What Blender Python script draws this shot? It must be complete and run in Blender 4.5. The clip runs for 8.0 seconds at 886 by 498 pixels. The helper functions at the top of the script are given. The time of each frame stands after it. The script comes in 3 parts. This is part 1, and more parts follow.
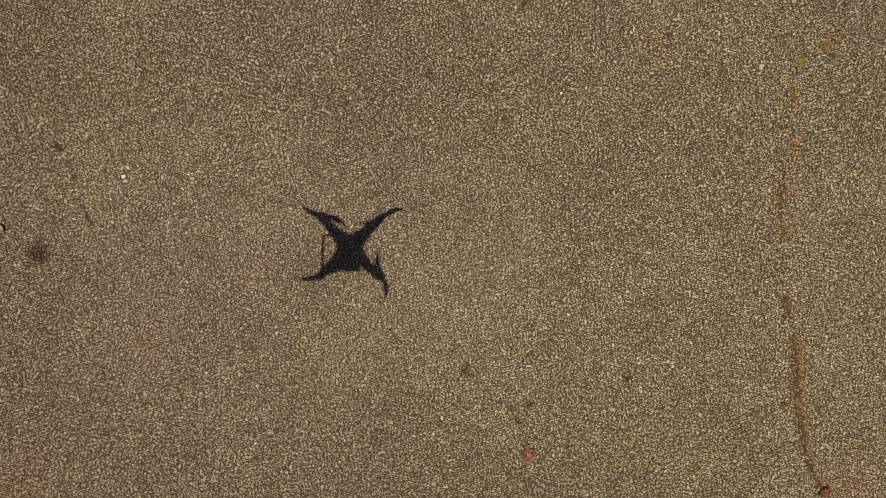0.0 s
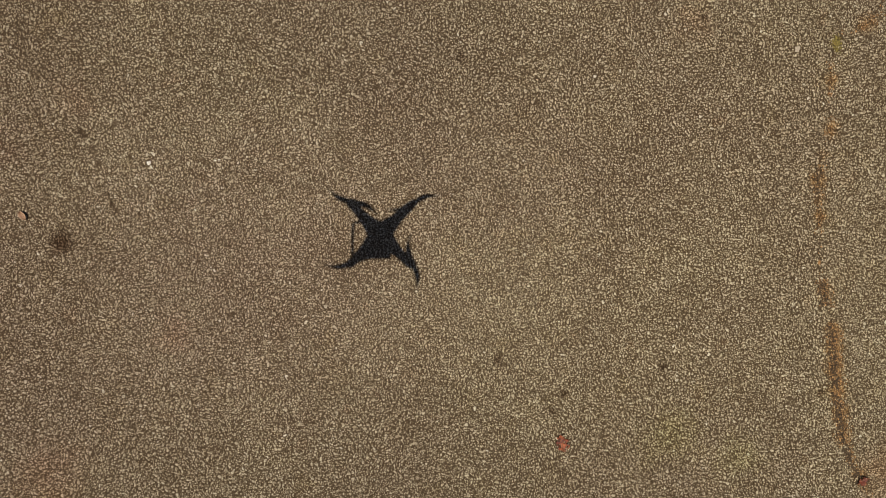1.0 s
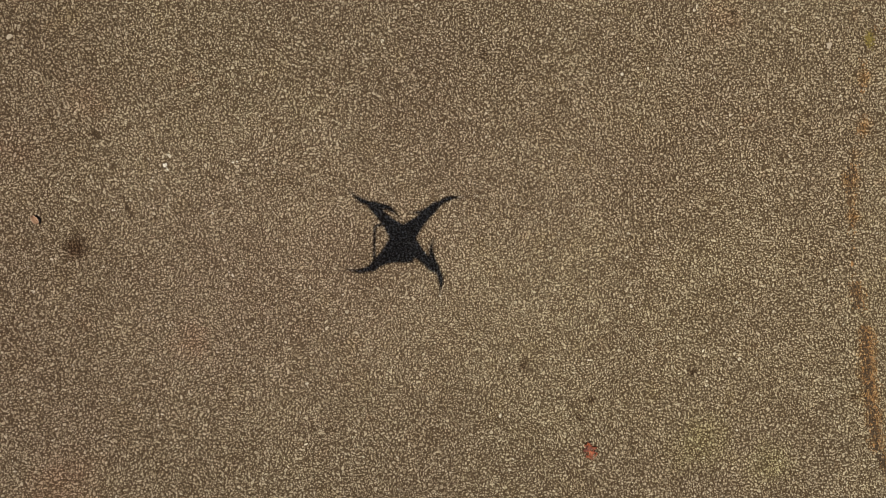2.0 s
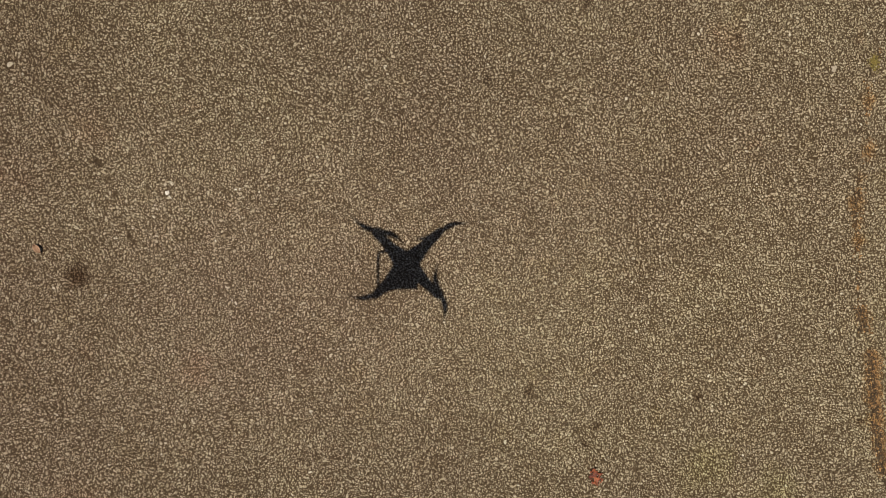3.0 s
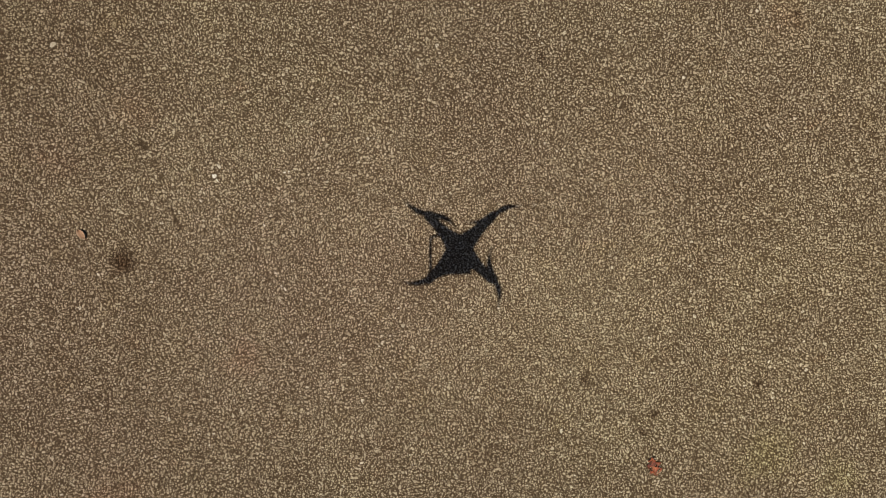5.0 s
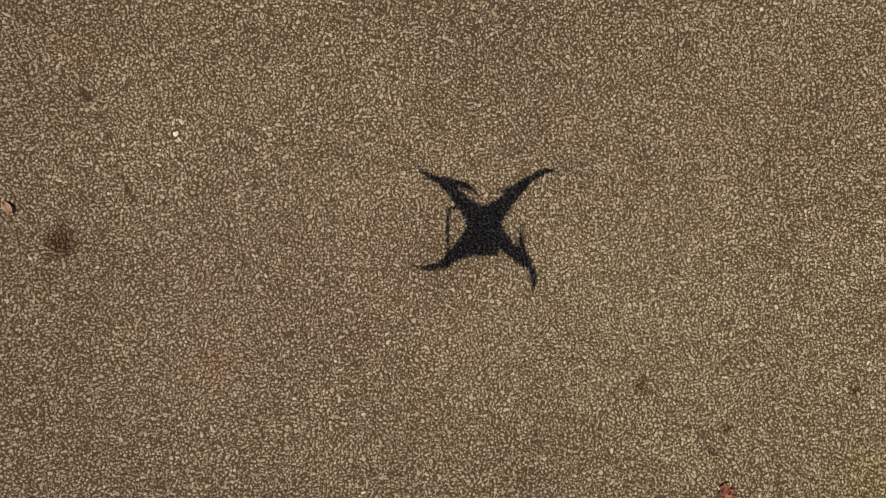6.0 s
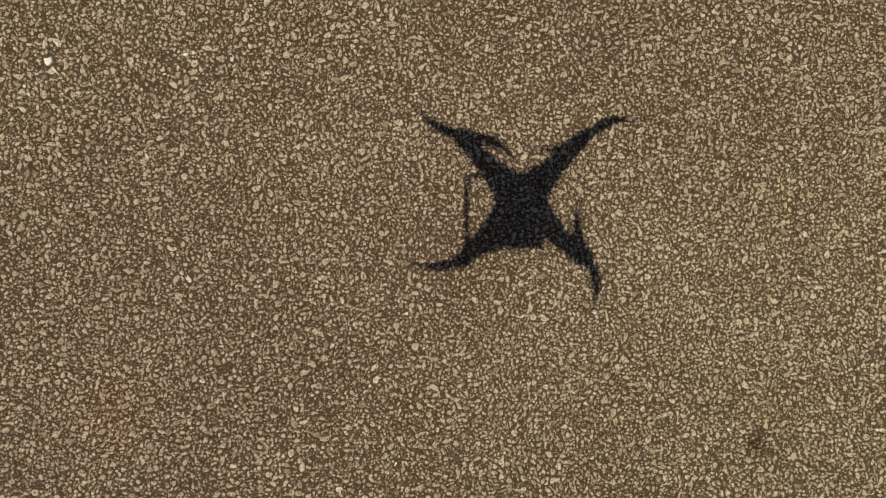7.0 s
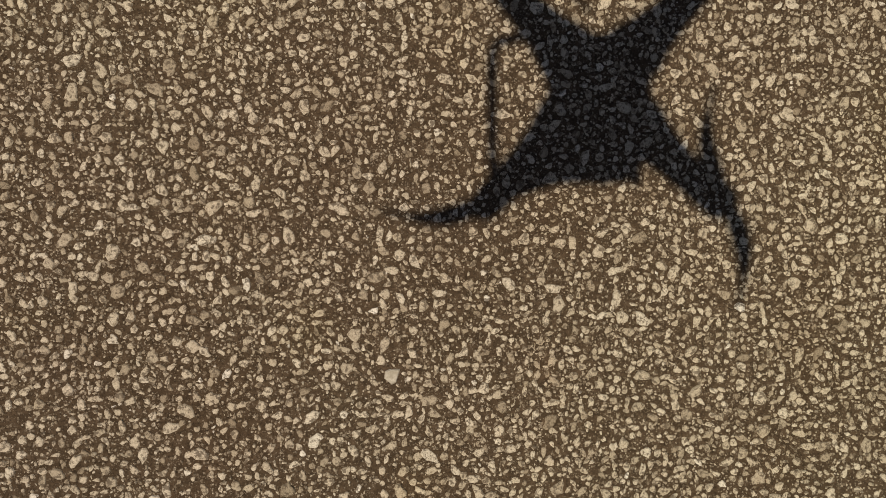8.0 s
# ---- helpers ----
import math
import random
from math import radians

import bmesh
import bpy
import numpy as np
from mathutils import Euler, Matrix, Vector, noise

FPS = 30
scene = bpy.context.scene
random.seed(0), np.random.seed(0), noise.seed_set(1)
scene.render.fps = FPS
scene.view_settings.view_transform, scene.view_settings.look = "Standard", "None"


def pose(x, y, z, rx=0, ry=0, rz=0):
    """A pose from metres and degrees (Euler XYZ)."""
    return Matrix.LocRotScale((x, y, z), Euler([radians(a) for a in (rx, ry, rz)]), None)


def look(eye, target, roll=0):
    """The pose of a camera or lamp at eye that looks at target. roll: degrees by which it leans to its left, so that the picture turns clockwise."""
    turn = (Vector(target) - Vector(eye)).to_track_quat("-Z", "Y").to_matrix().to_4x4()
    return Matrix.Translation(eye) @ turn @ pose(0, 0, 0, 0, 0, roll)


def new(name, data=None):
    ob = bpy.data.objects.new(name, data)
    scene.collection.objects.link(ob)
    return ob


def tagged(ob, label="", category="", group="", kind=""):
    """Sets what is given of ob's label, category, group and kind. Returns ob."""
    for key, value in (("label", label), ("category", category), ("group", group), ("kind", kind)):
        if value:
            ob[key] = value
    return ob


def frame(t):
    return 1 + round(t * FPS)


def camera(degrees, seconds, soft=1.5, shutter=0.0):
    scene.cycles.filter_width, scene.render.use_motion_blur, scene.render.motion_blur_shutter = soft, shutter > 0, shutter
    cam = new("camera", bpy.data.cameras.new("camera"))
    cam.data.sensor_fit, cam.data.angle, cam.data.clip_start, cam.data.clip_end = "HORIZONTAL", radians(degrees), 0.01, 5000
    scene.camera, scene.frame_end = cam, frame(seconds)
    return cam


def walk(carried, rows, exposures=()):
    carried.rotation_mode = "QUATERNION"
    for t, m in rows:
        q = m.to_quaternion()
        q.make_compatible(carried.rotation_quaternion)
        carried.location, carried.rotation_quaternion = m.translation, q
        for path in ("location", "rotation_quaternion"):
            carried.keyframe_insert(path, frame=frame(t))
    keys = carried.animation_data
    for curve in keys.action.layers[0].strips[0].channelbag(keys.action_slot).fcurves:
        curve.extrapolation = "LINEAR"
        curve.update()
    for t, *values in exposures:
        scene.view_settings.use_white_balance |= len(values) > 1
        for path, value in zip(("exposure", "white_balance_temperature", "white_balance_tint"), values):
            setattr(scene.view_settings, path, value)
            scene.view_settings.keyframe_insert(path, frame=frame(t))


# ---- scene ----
cam = camera(75.8, 8.0, soft=0.5)
# seconds, x, y, z, then the turn about x, y and z: a camera that hangs under a quadcopter and looks down
ROWS = [
    (0.0, 0.0000, 0.0000, 2.4500, -1.038, -2.297, -0.000),
    (0.5, -0.0573, -0.0221, 2.4324, -1.008, -2.415, -0.134),
    (1.0, -0.1452, -0.0559, 2.3964, -1.029, -2.567, -0.285),
    (1.5, -0.2204, -0.0628, 2.3532, -1.073, -2.591, -0.415),
    (3.0, -0.2604, 0.0705, 2.3145, -1.166, -2.698, -0.757),
    (3.5, -0.2991, 0.1053, 2.2973, -1.143, -2.671, -0.842),
    (4.0, -0.3613, 0.1151, 2.2683, -1.128, -2.697, -0.868),
    (4.5, -0.4341, 0.0731, 2.2535, -1.083, -2.709, -0.980),
    (5.0, -0.4735, 0.0052, 2.2439, -1.057, -2.736, -1.080),
    (5.2, -0.4876, -0.0230, 2.2217, -1.040, -2.726, -1.138),
    (6.3, -0.5186, -0.0871, 1.5868, -1.034, -2.707, -1.519),
    (6.5, -0.5186, -0.0921, 1.4653, -1.037, -2.714, -1.543),
    (7.0, -0.5237, -0.1123, 1.1806, -1.062, -2.757, -1.516),
    (7.5, -0.5254, -0.1443, 0.8974, -1.062, -2.762, -1.525),
    (8.0, -0.5025, -0.1925, 0.6010, -1.085, -2.876, -1.595),
]
# seconds and stops: the picture darkens a little on the way down
EXPOSURES = [(0.0, -0.33), (5.2, -0.33), (7.0, -0.37), (8.0, -0.38)]
walk(cam, [(t, pose(*row)) for t, *row in ROWS], EXPOSURES)

# ---- daylight ----
# The way the sunlight falls for each metre of height, as the shadows give it
FALL_X, FALL_Y = 0.236, 0.187
SUN_UP = math.atan2(1.0, math.hypot(FALL_X, FALL_Y))
SUN_ROUND = math.atan2(-FALL_X, -FALL_Y)
world = bpy.data.worlds.new("clear_sky")
world.use_nodes = True
scene.world = world
sky = world.node_tree.nodes.new("ShaderNodeTexSky")
sky.sky_type, sky.sun_disc = "NISHITA", False
sky.sun_elevation, sky.sun_rotation = SUN_UP, SUN_ROUND
sky.air_density, sky.dust_density, sky.ozone_density = 0.65, 1.0, 0.38
back = world.node_tree.nodes["Background"]
back.inputs["Strength"].default_value = 0.05
world.node_tree.links.new(sky.outputs["Color"], back.inputs["Color"])
sun_data = bpy.data.lights.new("sun", "SUN")
sun_data.energy, sun_data.angle, sun_data.color = 4.7, radians(0.36), (1.0, 0.908, 0.757)
sun = new("sun", sun_data)
sun.matrix_world = look((-FALL_X * 30, -FALL_Y * 30, 30), (0, 0, 0))

# ---- the plan ----
WEST, EAST, SOUTH, NORTH = -2.2, 2.2, -1.28, 1.14     # where the pavement's stones are laid one by one
CLOSE = (-1.45, 0.52, -0.70, 0.48)                   # where the camera comes low
LOWEST = (-1.70, 0.75, -0.85, 0.60)                   # single grains of sand too, thinning out to the rim
NEAREST = (-0.66, -0.30, -0.34, 0.02)                # the stretch with single loose-able stones
CRACK = [(1.88, 1.6), (1.867, 1.05), (1.861, 0.94), (1.805, 0.865), (1.704, 0.819), (1.658, 0.776), (1.639, 0.677),
         (1.641, 0.554), (1.642, 0.405), (1.608, 0.305), (1.586, 0.181), (1.593, 0.057), (1.594, -0.043),
         (1.603, -0.193), (1.614, -0.293), (1.646, -0.368), (1.657, -0.444), (1.664, -0.57), (1.676, -0.696),
         (1.692, -0.822), (1.712, -0.949), (1.752, -1.051), (1.792, -1.128), (1.83, -1.2), (1.9, -1.7)]
CRACK_Y = [p[1] for p in CRACK][::-1]
CRACK_X = [p[0] for p in CRACK][::-1]
# Soft dark spots on the pavement: x, y, radius, depth
SPOTS = [(-1.418, 0.137, 0.017, 0.55), (-1.400, 0.097, 0.017, 0.55), (-1.382, 0.056, 0.017, 0.55), (-1.522, 0.385, 0.017, 0.55), (-1.506, 0.366, 0.017, 0.55),
         (-1.604, -0.063, 0.066, 0.88), (0.192, -0.577, 0.028, 0.78), (0.475, -0.724, 0.026, 0.78),
         (0.427, -0.793, 0.022, 0.78), (0.904, -0.612, 0.028, 0.78), (1.607, -0.739, 0.026, 0.78),
         (0.04, 0.708, 0.03, 0.6), (1.08, 0.885, 0.024, 0.6), (0.448, 1.013, 0.03, 0.6)]
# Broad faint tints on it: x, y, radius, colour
TINTS = [(-1.548, 0.520, 0.10, (1.01, 0.95, 0.94)), (-1.838, 0.329, 0.11, (1.01, 0.95, 0.94)), (-0.5, -0.15, 0.85, (1.015, 0.98, 1.0)),
         (2.07, 0.55, 0.40, (0.92, 0.89, 0.87)), (2.08, -0.15, 0.40, (0.92, 0.89, 0.87)), (-1.95, 0.95, 0.75, (0.86, 0.84, 0.82)),
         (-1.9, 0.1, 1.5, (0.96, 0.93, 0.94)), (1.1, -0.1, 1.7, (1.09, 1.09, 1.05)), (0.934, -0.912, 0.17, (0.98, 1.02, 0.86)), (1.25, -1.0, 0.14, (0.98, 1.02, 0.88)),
         (-1.156, -0.461, 0.10, (1.02, 0.91, 0.90)), (-1.676, -1.042, 0.20, (1.03, 0.92, 0.90)), (1.93, -1.10, 0.17, (1.07, 0.91, 0.82)),
         (1.04, 0.86, 0.12, (1.04, 0.96, 0.92)), (-0.62, -0.29, 0.05, (1.0, 1.0, 0.94)), (1.79, 0.865, 0.05, (1.06, 0.97, 0.86))]
# Rust and tannin that the litter in the crack has bled into the stones beside it: y, radius, strength
BLEEDS = [(-1.10, 0.045, 0.5), (-0.93, 0.05, 0.7), (-0.83, 0.055, 0.9), (-0.73, 0.055, 0.9), (-0.63, 0.055, 1.0), (-0.54, 0.055, 1.0), (-0.46, 0.045, 0.9),
          (-0.29, 0.045, 0.6), (0.03, 0.04, 0.85), (0.11, 0.035, 0.5), (0.19, 0.05, 0.8), (0.30, 0.035, 0.4), (0.41, 0.045, 0.75), (0.62, 0.04, 0.65), (0.865, 0.055, 0.4)]
# Bare scuffs where the stones are worn out: x, y, length, width, turn
SCUFFS = [(-1.389, 0.082, 0.034, 0.008, 115), (-1.512, 0.389, 0.032, 0.011, 130), (-1.448, 0.259, 0.018, 0.009, 60), (-0.92, -0.365, 0.02, 0.012, 20)]


def crack_x(y):
    """Where the crack runs, with its small wanderings."""
    return np.interp(y, CRACK_Y, CRACK_X) + 0.004 * np.sin(y * 61.0) + 0.0025 * np.sin(y * 173.0 + 1.0)


# ---- materials ----
def nodes_of(name):
    mat = bpy.data.materials.new(name)
    mat.use_nodes = True
    tree = mat.node_tree
    return mat, tree, tree.nodes["Principled BSDF"]


def node(tree, kind, **inputs):
    made = tree.nodes.new(kind)
    for key, value in inputs.items():
        made.inputs[key.replace("_", " ")].default_value = value
    return made


def calc(tree, operation, a, b=0.0, c=0.0):
    made = tree.nodes.new("ShaderNodeMath")
    made.operation = operation
    for slot, value in zip(made.inputs, (a, b, c)):
        if isinstance(value, bpy.types.NodeSocket):
            tree.links.new(value, slot)
        else:
            slot.default_value = value
    return made.outputs[0]


def mixed(tree, factor, a, b, blend="MIX"):
    made = tree.nodes.new("ShaderNodeMix")
    made.data_type, made.blend_type = "RGBA", blend
    for key, value in (("Factor_Float", factor), ("A_Color", a), ("B_Color", b)):
        slot = next(s for s in made.inputs if s.identifier == key)
        if isinstance(value, bpy.types.NodeSocket):
            tree.links.new(value, slot)
        else:
            slot.default_value = value
    return next(s for s in made.outputs if s.identifier == "Result_Color")


def ramp(tree, source, stops, ease="LINEAR"):
    made = tree.nodes.new("ShaderNodeValToRGB")
    made.color_ramp.interpolation = ease
    while len(made.color_ramp.elements) < len(stops):
        made.color_ramp.elements.new(0.5)
    for element, (at, colour) in zip(made.color_ramp.elements, stops):
        element.position, element.color = at, (*colour, 1)
    tree.links.new(source, made.inputs["Fac"])
    return made.outputs["Color"]


def grey(v):
    return (v, v, v)


def world_place(tree):
    return tree.nodes.new("ShaderNodeNewGeometry").outputs["Position"]


def grain(tree, place, scale, detail=3.0, rough=0.55):
    made = node(tree, "ShaderNodeTexNoise", Scale=scale, Detail=detail, Roughness=rough)
    tree.links.new(place, made.inputs["Vector"])
    return made.outputs["Fac"]


def weathering(tree, place, colour):
    """Slow changes of tint over the pavement, and the soft dark spots on it: the same for mastic and stones."""
    broad = ramp(tree, grain(tree, place, 0.75, 2.0), [(0.36, (0.95, 0.925, 0.90)), (0.64, (1.04, 1.055, 0.99))])
    colour = mixed(tree, 1.0, colour, broad, "MULTIPLY")
    patch = ramp(tree, grain(tree, place, 3.4, 4.0, 0.65), [(0.34, (0.93, 0.915, 0.885)), (0.52, (1.0, 1.0, 1.0)), (0.68, (1.06, 1.06, 1.03))])
    colour = mixed(tree, 1.0, colour, patch, "MULTIPLY")
    moss = ramp(tree, grain(tree, place, 5.2, 3.0), [(0.60, (1.0, 1.0, 1.0)), (0.78, (1.02, 1.0, 0.91))])
    colour = mixed(tree, 1.0, colour, moss, "MULTIPLY")
    rust = ramp(tree, grain(tree, place, 7.3, 3.0), [(0.66, (1.0, 1.0, 1.0)), (0.82, (1.06, 0.94, 0.89))])
    colour = mixed(tree, 1.0, colour, rust, "MULTIPLY")
    def nearness(x, y, radius, ragged, rough, core):
        """1 in the heart of a patch round a place, falling to 0 at its ragged rim."""
        gap = tree.nodes.new("ShaderNodeVectorMath")
        gap.operation = "DISTANCE"
        tree.links.new(place, gap.inputs[0])
        gap.inputs[1].default_value = (x, y, 0)
        reach = calc(tree, "ADD", gap.outputs["Value"], calc(tree, "MULTIPLY", calc(tree, "SUBTRACT", ragged, 0.5), radius * rough))
        inside = tree.nodes.new("ShaderNodeMapRange")
        inside.interpolation_type = "SMOOTHSTEP"
        inside.inputs["From Min"].default_value, inside.inputs["From Max"].default_value = radius * 1.15, radius * core
        tree.links.new(reach, inside.inputs["Value"])
        return inside.outputs["Result"]

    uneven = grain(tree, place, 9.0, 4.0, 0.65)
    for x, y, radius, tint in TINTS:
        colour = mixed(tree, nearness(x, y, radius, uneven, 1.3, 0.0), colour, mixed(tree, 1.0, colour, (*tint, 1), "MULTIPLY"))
    ragged = grain(tree, place, 38.0, 3.0)
    for y, radius, strength in BLEEDS:
        stain = calc(tree, "MULTIPLY", nearness(float(crack_x(y)) + 0.006, y, radius, ragged, 1.5, 0.1), strength)
        colour = mixed(tree, stain, colour, mixed(tree, 1.0, colour, (1.0, 0.74, 0.44, 1), "MULTIPLY"))
    for x, y, radius, depth in SPOTS:
        dark = calc(tree, "MULTIPLY", nearness(x, y, radius, ragged, 1.0, 0.2), depth)
        colour = mixed(tree, dark, colour, mixed(tree, 1.0, colour, (0.30, 0.215, 0.15, 1), "MULTIPLY"))
    return colour


def relief(tree, bsdf, height, strength, distance):
    bump = node(tree, "ShaderNodeBump", Strength=strength, Distance=distance)
    tree.links.new(height, bump.inputs["Height"])
    tree.links.new(bump.outputs["Normal"], bsdf.inputs["Normal"])


def mastic_material():
    """Weathered brown-grey asphalt between the stones, with sand and fine chips in it."""
    mat, tree, bsdf = nodes_of("asphalt_mastic")
    place = world_place(tree)
    base = ramp(tree, grain(tree, place, 95.0, 4.0, 0.6), [(0.32, (0.054, 0.0363, 0.0212)), (0.50, (0.076, 0.0513, 0.0306)), (0.68, (0.104, 0.0715, 0.0446))])
    pits = ramp(tree, grain(tree, place, 360.0, 3.0, 0.7), [(0.34, grey(0.5)), (0.48, grey(1.0)), (0.72, grey(1.2))])
    base = mixed(tree, 1.0, base, pits, "MULTIPLY")
    warp = node(tree, "ShaderNodeTexNoise", Scale=420.0, Detail=2.0)
    tree.links.new(place, warp.inputs["Vector"])
    shift = tree.nodes.new("ShaderNodeVectorMath")
    shift.operation = "MULTIPLY_ADD"
    tree.links.new(warp.outputs["Color"], shift.inputs[0])
    shift.inputs[1].default_value = (0.0028, 0.0028, 0.0)
    tree.links.new(place, shift.inputs[2])
    chip = None
    for scale, rare, reach, cover in ((270.0, 0.52, 0.40, 0.55), (520.0, 0.48, 0.44, 0.50)):
        cells = node(tree, "ShaderNodeTexVoronoi", Scale=scale)
        tree.links.new(shift.outputs["Vector"], cells.inputs["Vector"])
        pick = tree.nodes.new("ShaderNodeSeparateColor")
        tree.links.new(cells.outputs["Color"], pick.inputs["Color"])
        size = calc(tree, "MULTIPLY_ADD", pick.outputs[2], reach * 0.6, reach * 0.55)
        here = calc(tree, "MULTIPLY", calc(tree, "GREATER_THAN", pick.outputs[0], rare), calc(tree, "LESS_THAN", cells.outputs["Distance"], size))
        tone = ramp(tree, pick.outputs[1], [(0.0, (0.15, 0.113, 0.075)), (0.6, (0.27, 0.217, 0.155)), (1.0, (0.46, 0.39, 0.30))])
        base = mixed(tree, calc(tree, "MULTIPLY", here, cover), base, tone)
        chip = here if chip is None else calc(tree, "MAXIMUM", chip, here)
    # beyond the laid stones the same aggregate goes on in the surface itself
    far = node(tree, "ShaderNodeTexVoronoi", Scale=92.0)
    tree.links.new(place, far.inputs["Vector"])
    pick2 = tree.nodes.new("ShaderNodeSeparateColor")
    tree.links.new(far.outputs["Color"], pick2.inputs["Color"])
    stone = calc(tree, "MULTIPLY", calc(tree, "GREATER_THAN", pick2.outputs[0], 0.2), calc(tree, "LESS_THAN", far.outputs["Distance"], 0.47))
    split = tree.nodes.new("ShaderNodeSeparateXYZ")
    tree.links.new(place, split.inputs[0])
    out_x = calc(tree, "GREATER_THAN", calc(tree, "ABSOLUTE", split.outputs[0]), EAST)
    out_y = calc(tree, "GREATER_THAN", calc(tree, "ABSOLUTE", calc(tree, "SUBTRACT", split.outputs[1], (SOUTH + NORTH) / 2)), (NORTH - SOUTH) / 2)
    outside = calc(tree, "MAXIMUM", out_x, out_y)
    base = mixed(tree, calc(tree, "MULTIPLY", stone, outside), base, ramp(tree, pick2.outputs[1], [(0.0, (0.21, 0.175, 0.122)), (1.0, (0.46, 0.40, 0.30))]))
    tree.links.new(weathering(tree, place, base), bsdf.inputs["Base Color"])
    bsdf.inputs["Roughness"].default_value = 0.88
    bsdf.inputs["Specular IOR Level"].default_value = 0.12
    height = calc(tree, "ADD", grain(tree, place, 520.0, 4.0, 0.7), calc(tree, "MULTIPLY", chip, 0.5))
    relief(tree, bsdf, height, 0.9, 0.0012)
    return mat


def stone_material(name, single):
    """Worn limestone and flint chips, each with its own tone, mottled and a little dusty."""
    mat, tree, bsdf = nodes_of(name)
    place = world_place(tree)
    if single:
        chance = tree.nodes.new("ShaderNodeObjectInfo").outputs["Random"]
    else:
        chance = tree.nodes.new("ShaderNodeNewGeometry").outputs["Random Per Island"]
    base = ramp(tree, chance, [(0.0, (0.27, 0.215, 0.149)), (0.12, (0.37, 0.306, 0.222)), (0.50, (0.49, 0.418, 0.316)),
                               (0.85, (0.56, 0.486, 0.378)), (0.985, (0.60, 0.532, 0.426)), (1.0, (0.76, 0.71, 0.63))])
    mottle = ramp(tree, grain(tree, place, 300.0, 4.0, 0.75), [(0.34, (0.58, 0.54, 0.49)), (0.48, (0.96, 0.96, 0.95)), (0.70, (1.15, 1.15, 1.14))])
    base = mixed(tree, 1.0, base, mottle, "MULTIPLY")
    crystal = ramp(tree, grain(tree, place, 820.0, 2.0, 0.6), [(0.30, (0.66, 0.64, 0.61)), (0.50, (1.0, 1.0, 1.0)), (0.70, (1.15, 1.15, 1.14))])
    base = mixed(tree, 1.0, base, crystal, "MULTIPLY")
    film = ramp(tree, grain(tree, place, 230.0, 4.0, 0.65), [(0.515, grey(0.0)), (0.575, grey(0.80))])
    base = mixed(tree, film, base, (0.092, 0.065, 0.041, 1))
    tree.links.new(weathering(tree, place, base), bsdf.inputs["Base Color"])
    bsdf.inputs["Roughness"].default_value = 0.72
    bsdf.inputs["Specular IOR Level"].default_value = 0.25
    relief(tree, bsdf, grain(tree, place, 650.0, 4.0, 0.65), 0.6, 0.0010)
    return mat


def plain_material(name, dark, light, scale, rough, fine=600.0, depth=0.0006, random_tone=0.0):
    """A two-toned natural surface with a fine relief."""
    mat, tree, bsdf = nodes_of(name)
    place = world_place(tree)
    base = ramp(tree, grain(tree, place, scale, 4.0, 0.6), [(0.35, dark), (0.65, light)])
    if random_tone:
        chance = tree.nodes.new("ShaderNodeNewGeometry").outputs["Random Per Island"]
        tone = ramp(tree, chance, [(0.0, grey(1 - random_tone)), (1.0, grey(1 + random_tone))])
        base = mixed(tree, 1.0, base, tone, "MULTIPLY")
    tree.links.new(base, bsdf.inputs["Base Color"])
    bsdf.inputs["Roughness"].default_value = rough
    relief(tree, bsdf, grain(tree, place, fine, 3.0), 0.5, depth)
    return mat


MASTIC = mastic_material()
STONES = stone_material("bedded_stone", False)
STONE = stone_material("single_stone", True)
WHITE_STONE = plain_material("white_quartz", (0.60, 0.56, 0.49), (0.82, 0.80, 0.74), 160.0, 0.4)
PALE_STONE = plain_material("pale_flat_stone", (0.33, 0.275, 0.20), (0.52, 0.45, 0.35), 240.0, 0.8)
DEBRIS = plain_material("rotted_leaf_litter", (0.11, 0.060, 0.022), (0.37, 0.205, 0.080), 60.0, 0.85, random_tone=0.75)
SOIL = plain_material("dark_soil", (0.045, 0.029, 0.016), (0.105, 0.068, 0.036), 180.0, 0.95, random_tone=0.4)
MOSS = plain_material("yellow_moss", (0.13, 0.10, 0.024), (0.27, 0.215, 0.058), 70.0, 0.9, random_tone=0.35)
RED_LEAF = plain_material("red_leaf", (0.10, 0.021, 0.013), (0.46, 0.135, 0.055), 48.0, 0.6, 400.0, 0.001)
DARK_LEAF = plain_material("dark_red_leaf", (0.05, 0.013, 0.009), (0.27, 0.062, 0.03), 60.0, 0.6, 400.0, 0.001)
TAN_LEAF = plain_material("tan_dry_leaf", (0.33, 0.20, 0.125), (0.50, 0.335, 0.225), 70.0, 0.6, 400.0, 0.001)
LEAF_VEIN = plain_material("leaf_vein", (0.16, 0.08, 0.035), (0.27, 0.14, 0.06), 200.0, 0.7)
WHITE_SHELL = plain_material("white_plastic", (0.76, 0.76, 0.75), (0.80, 0.80, 0.79), 8.0, 0.28, 900.0, 0.0001)
GREY_SHELL = plain_material("grey_plastic", (0.22, 0.22, 0.225), (0.26, 0.26, 0.265), 9.0, 0.45, 900.0, 0.0001)
DARK_METAL = plain_material("dark_motor_metal", (0.07, 0.07, 0.075), (0.11, 0.11, 0.115), 30.0, 0.35, 900.0, 0.0001)


# ---- building helpers ----
def part(name, bm, material, parent=None, label="", smooth=False):
    """Links a bmesh as one mesh object, under a thing or a part where one is given."""
    mesh = bpy.data.meshes.new(name)
    bm.to_mesh(mesh)
    bm.free()
    mesh.materials.append(material)
    if smooth:
        mesh.shade_smooth()
    ob = new(name, mesh)
    ob.parent = parent
    return tagged(ob, label)


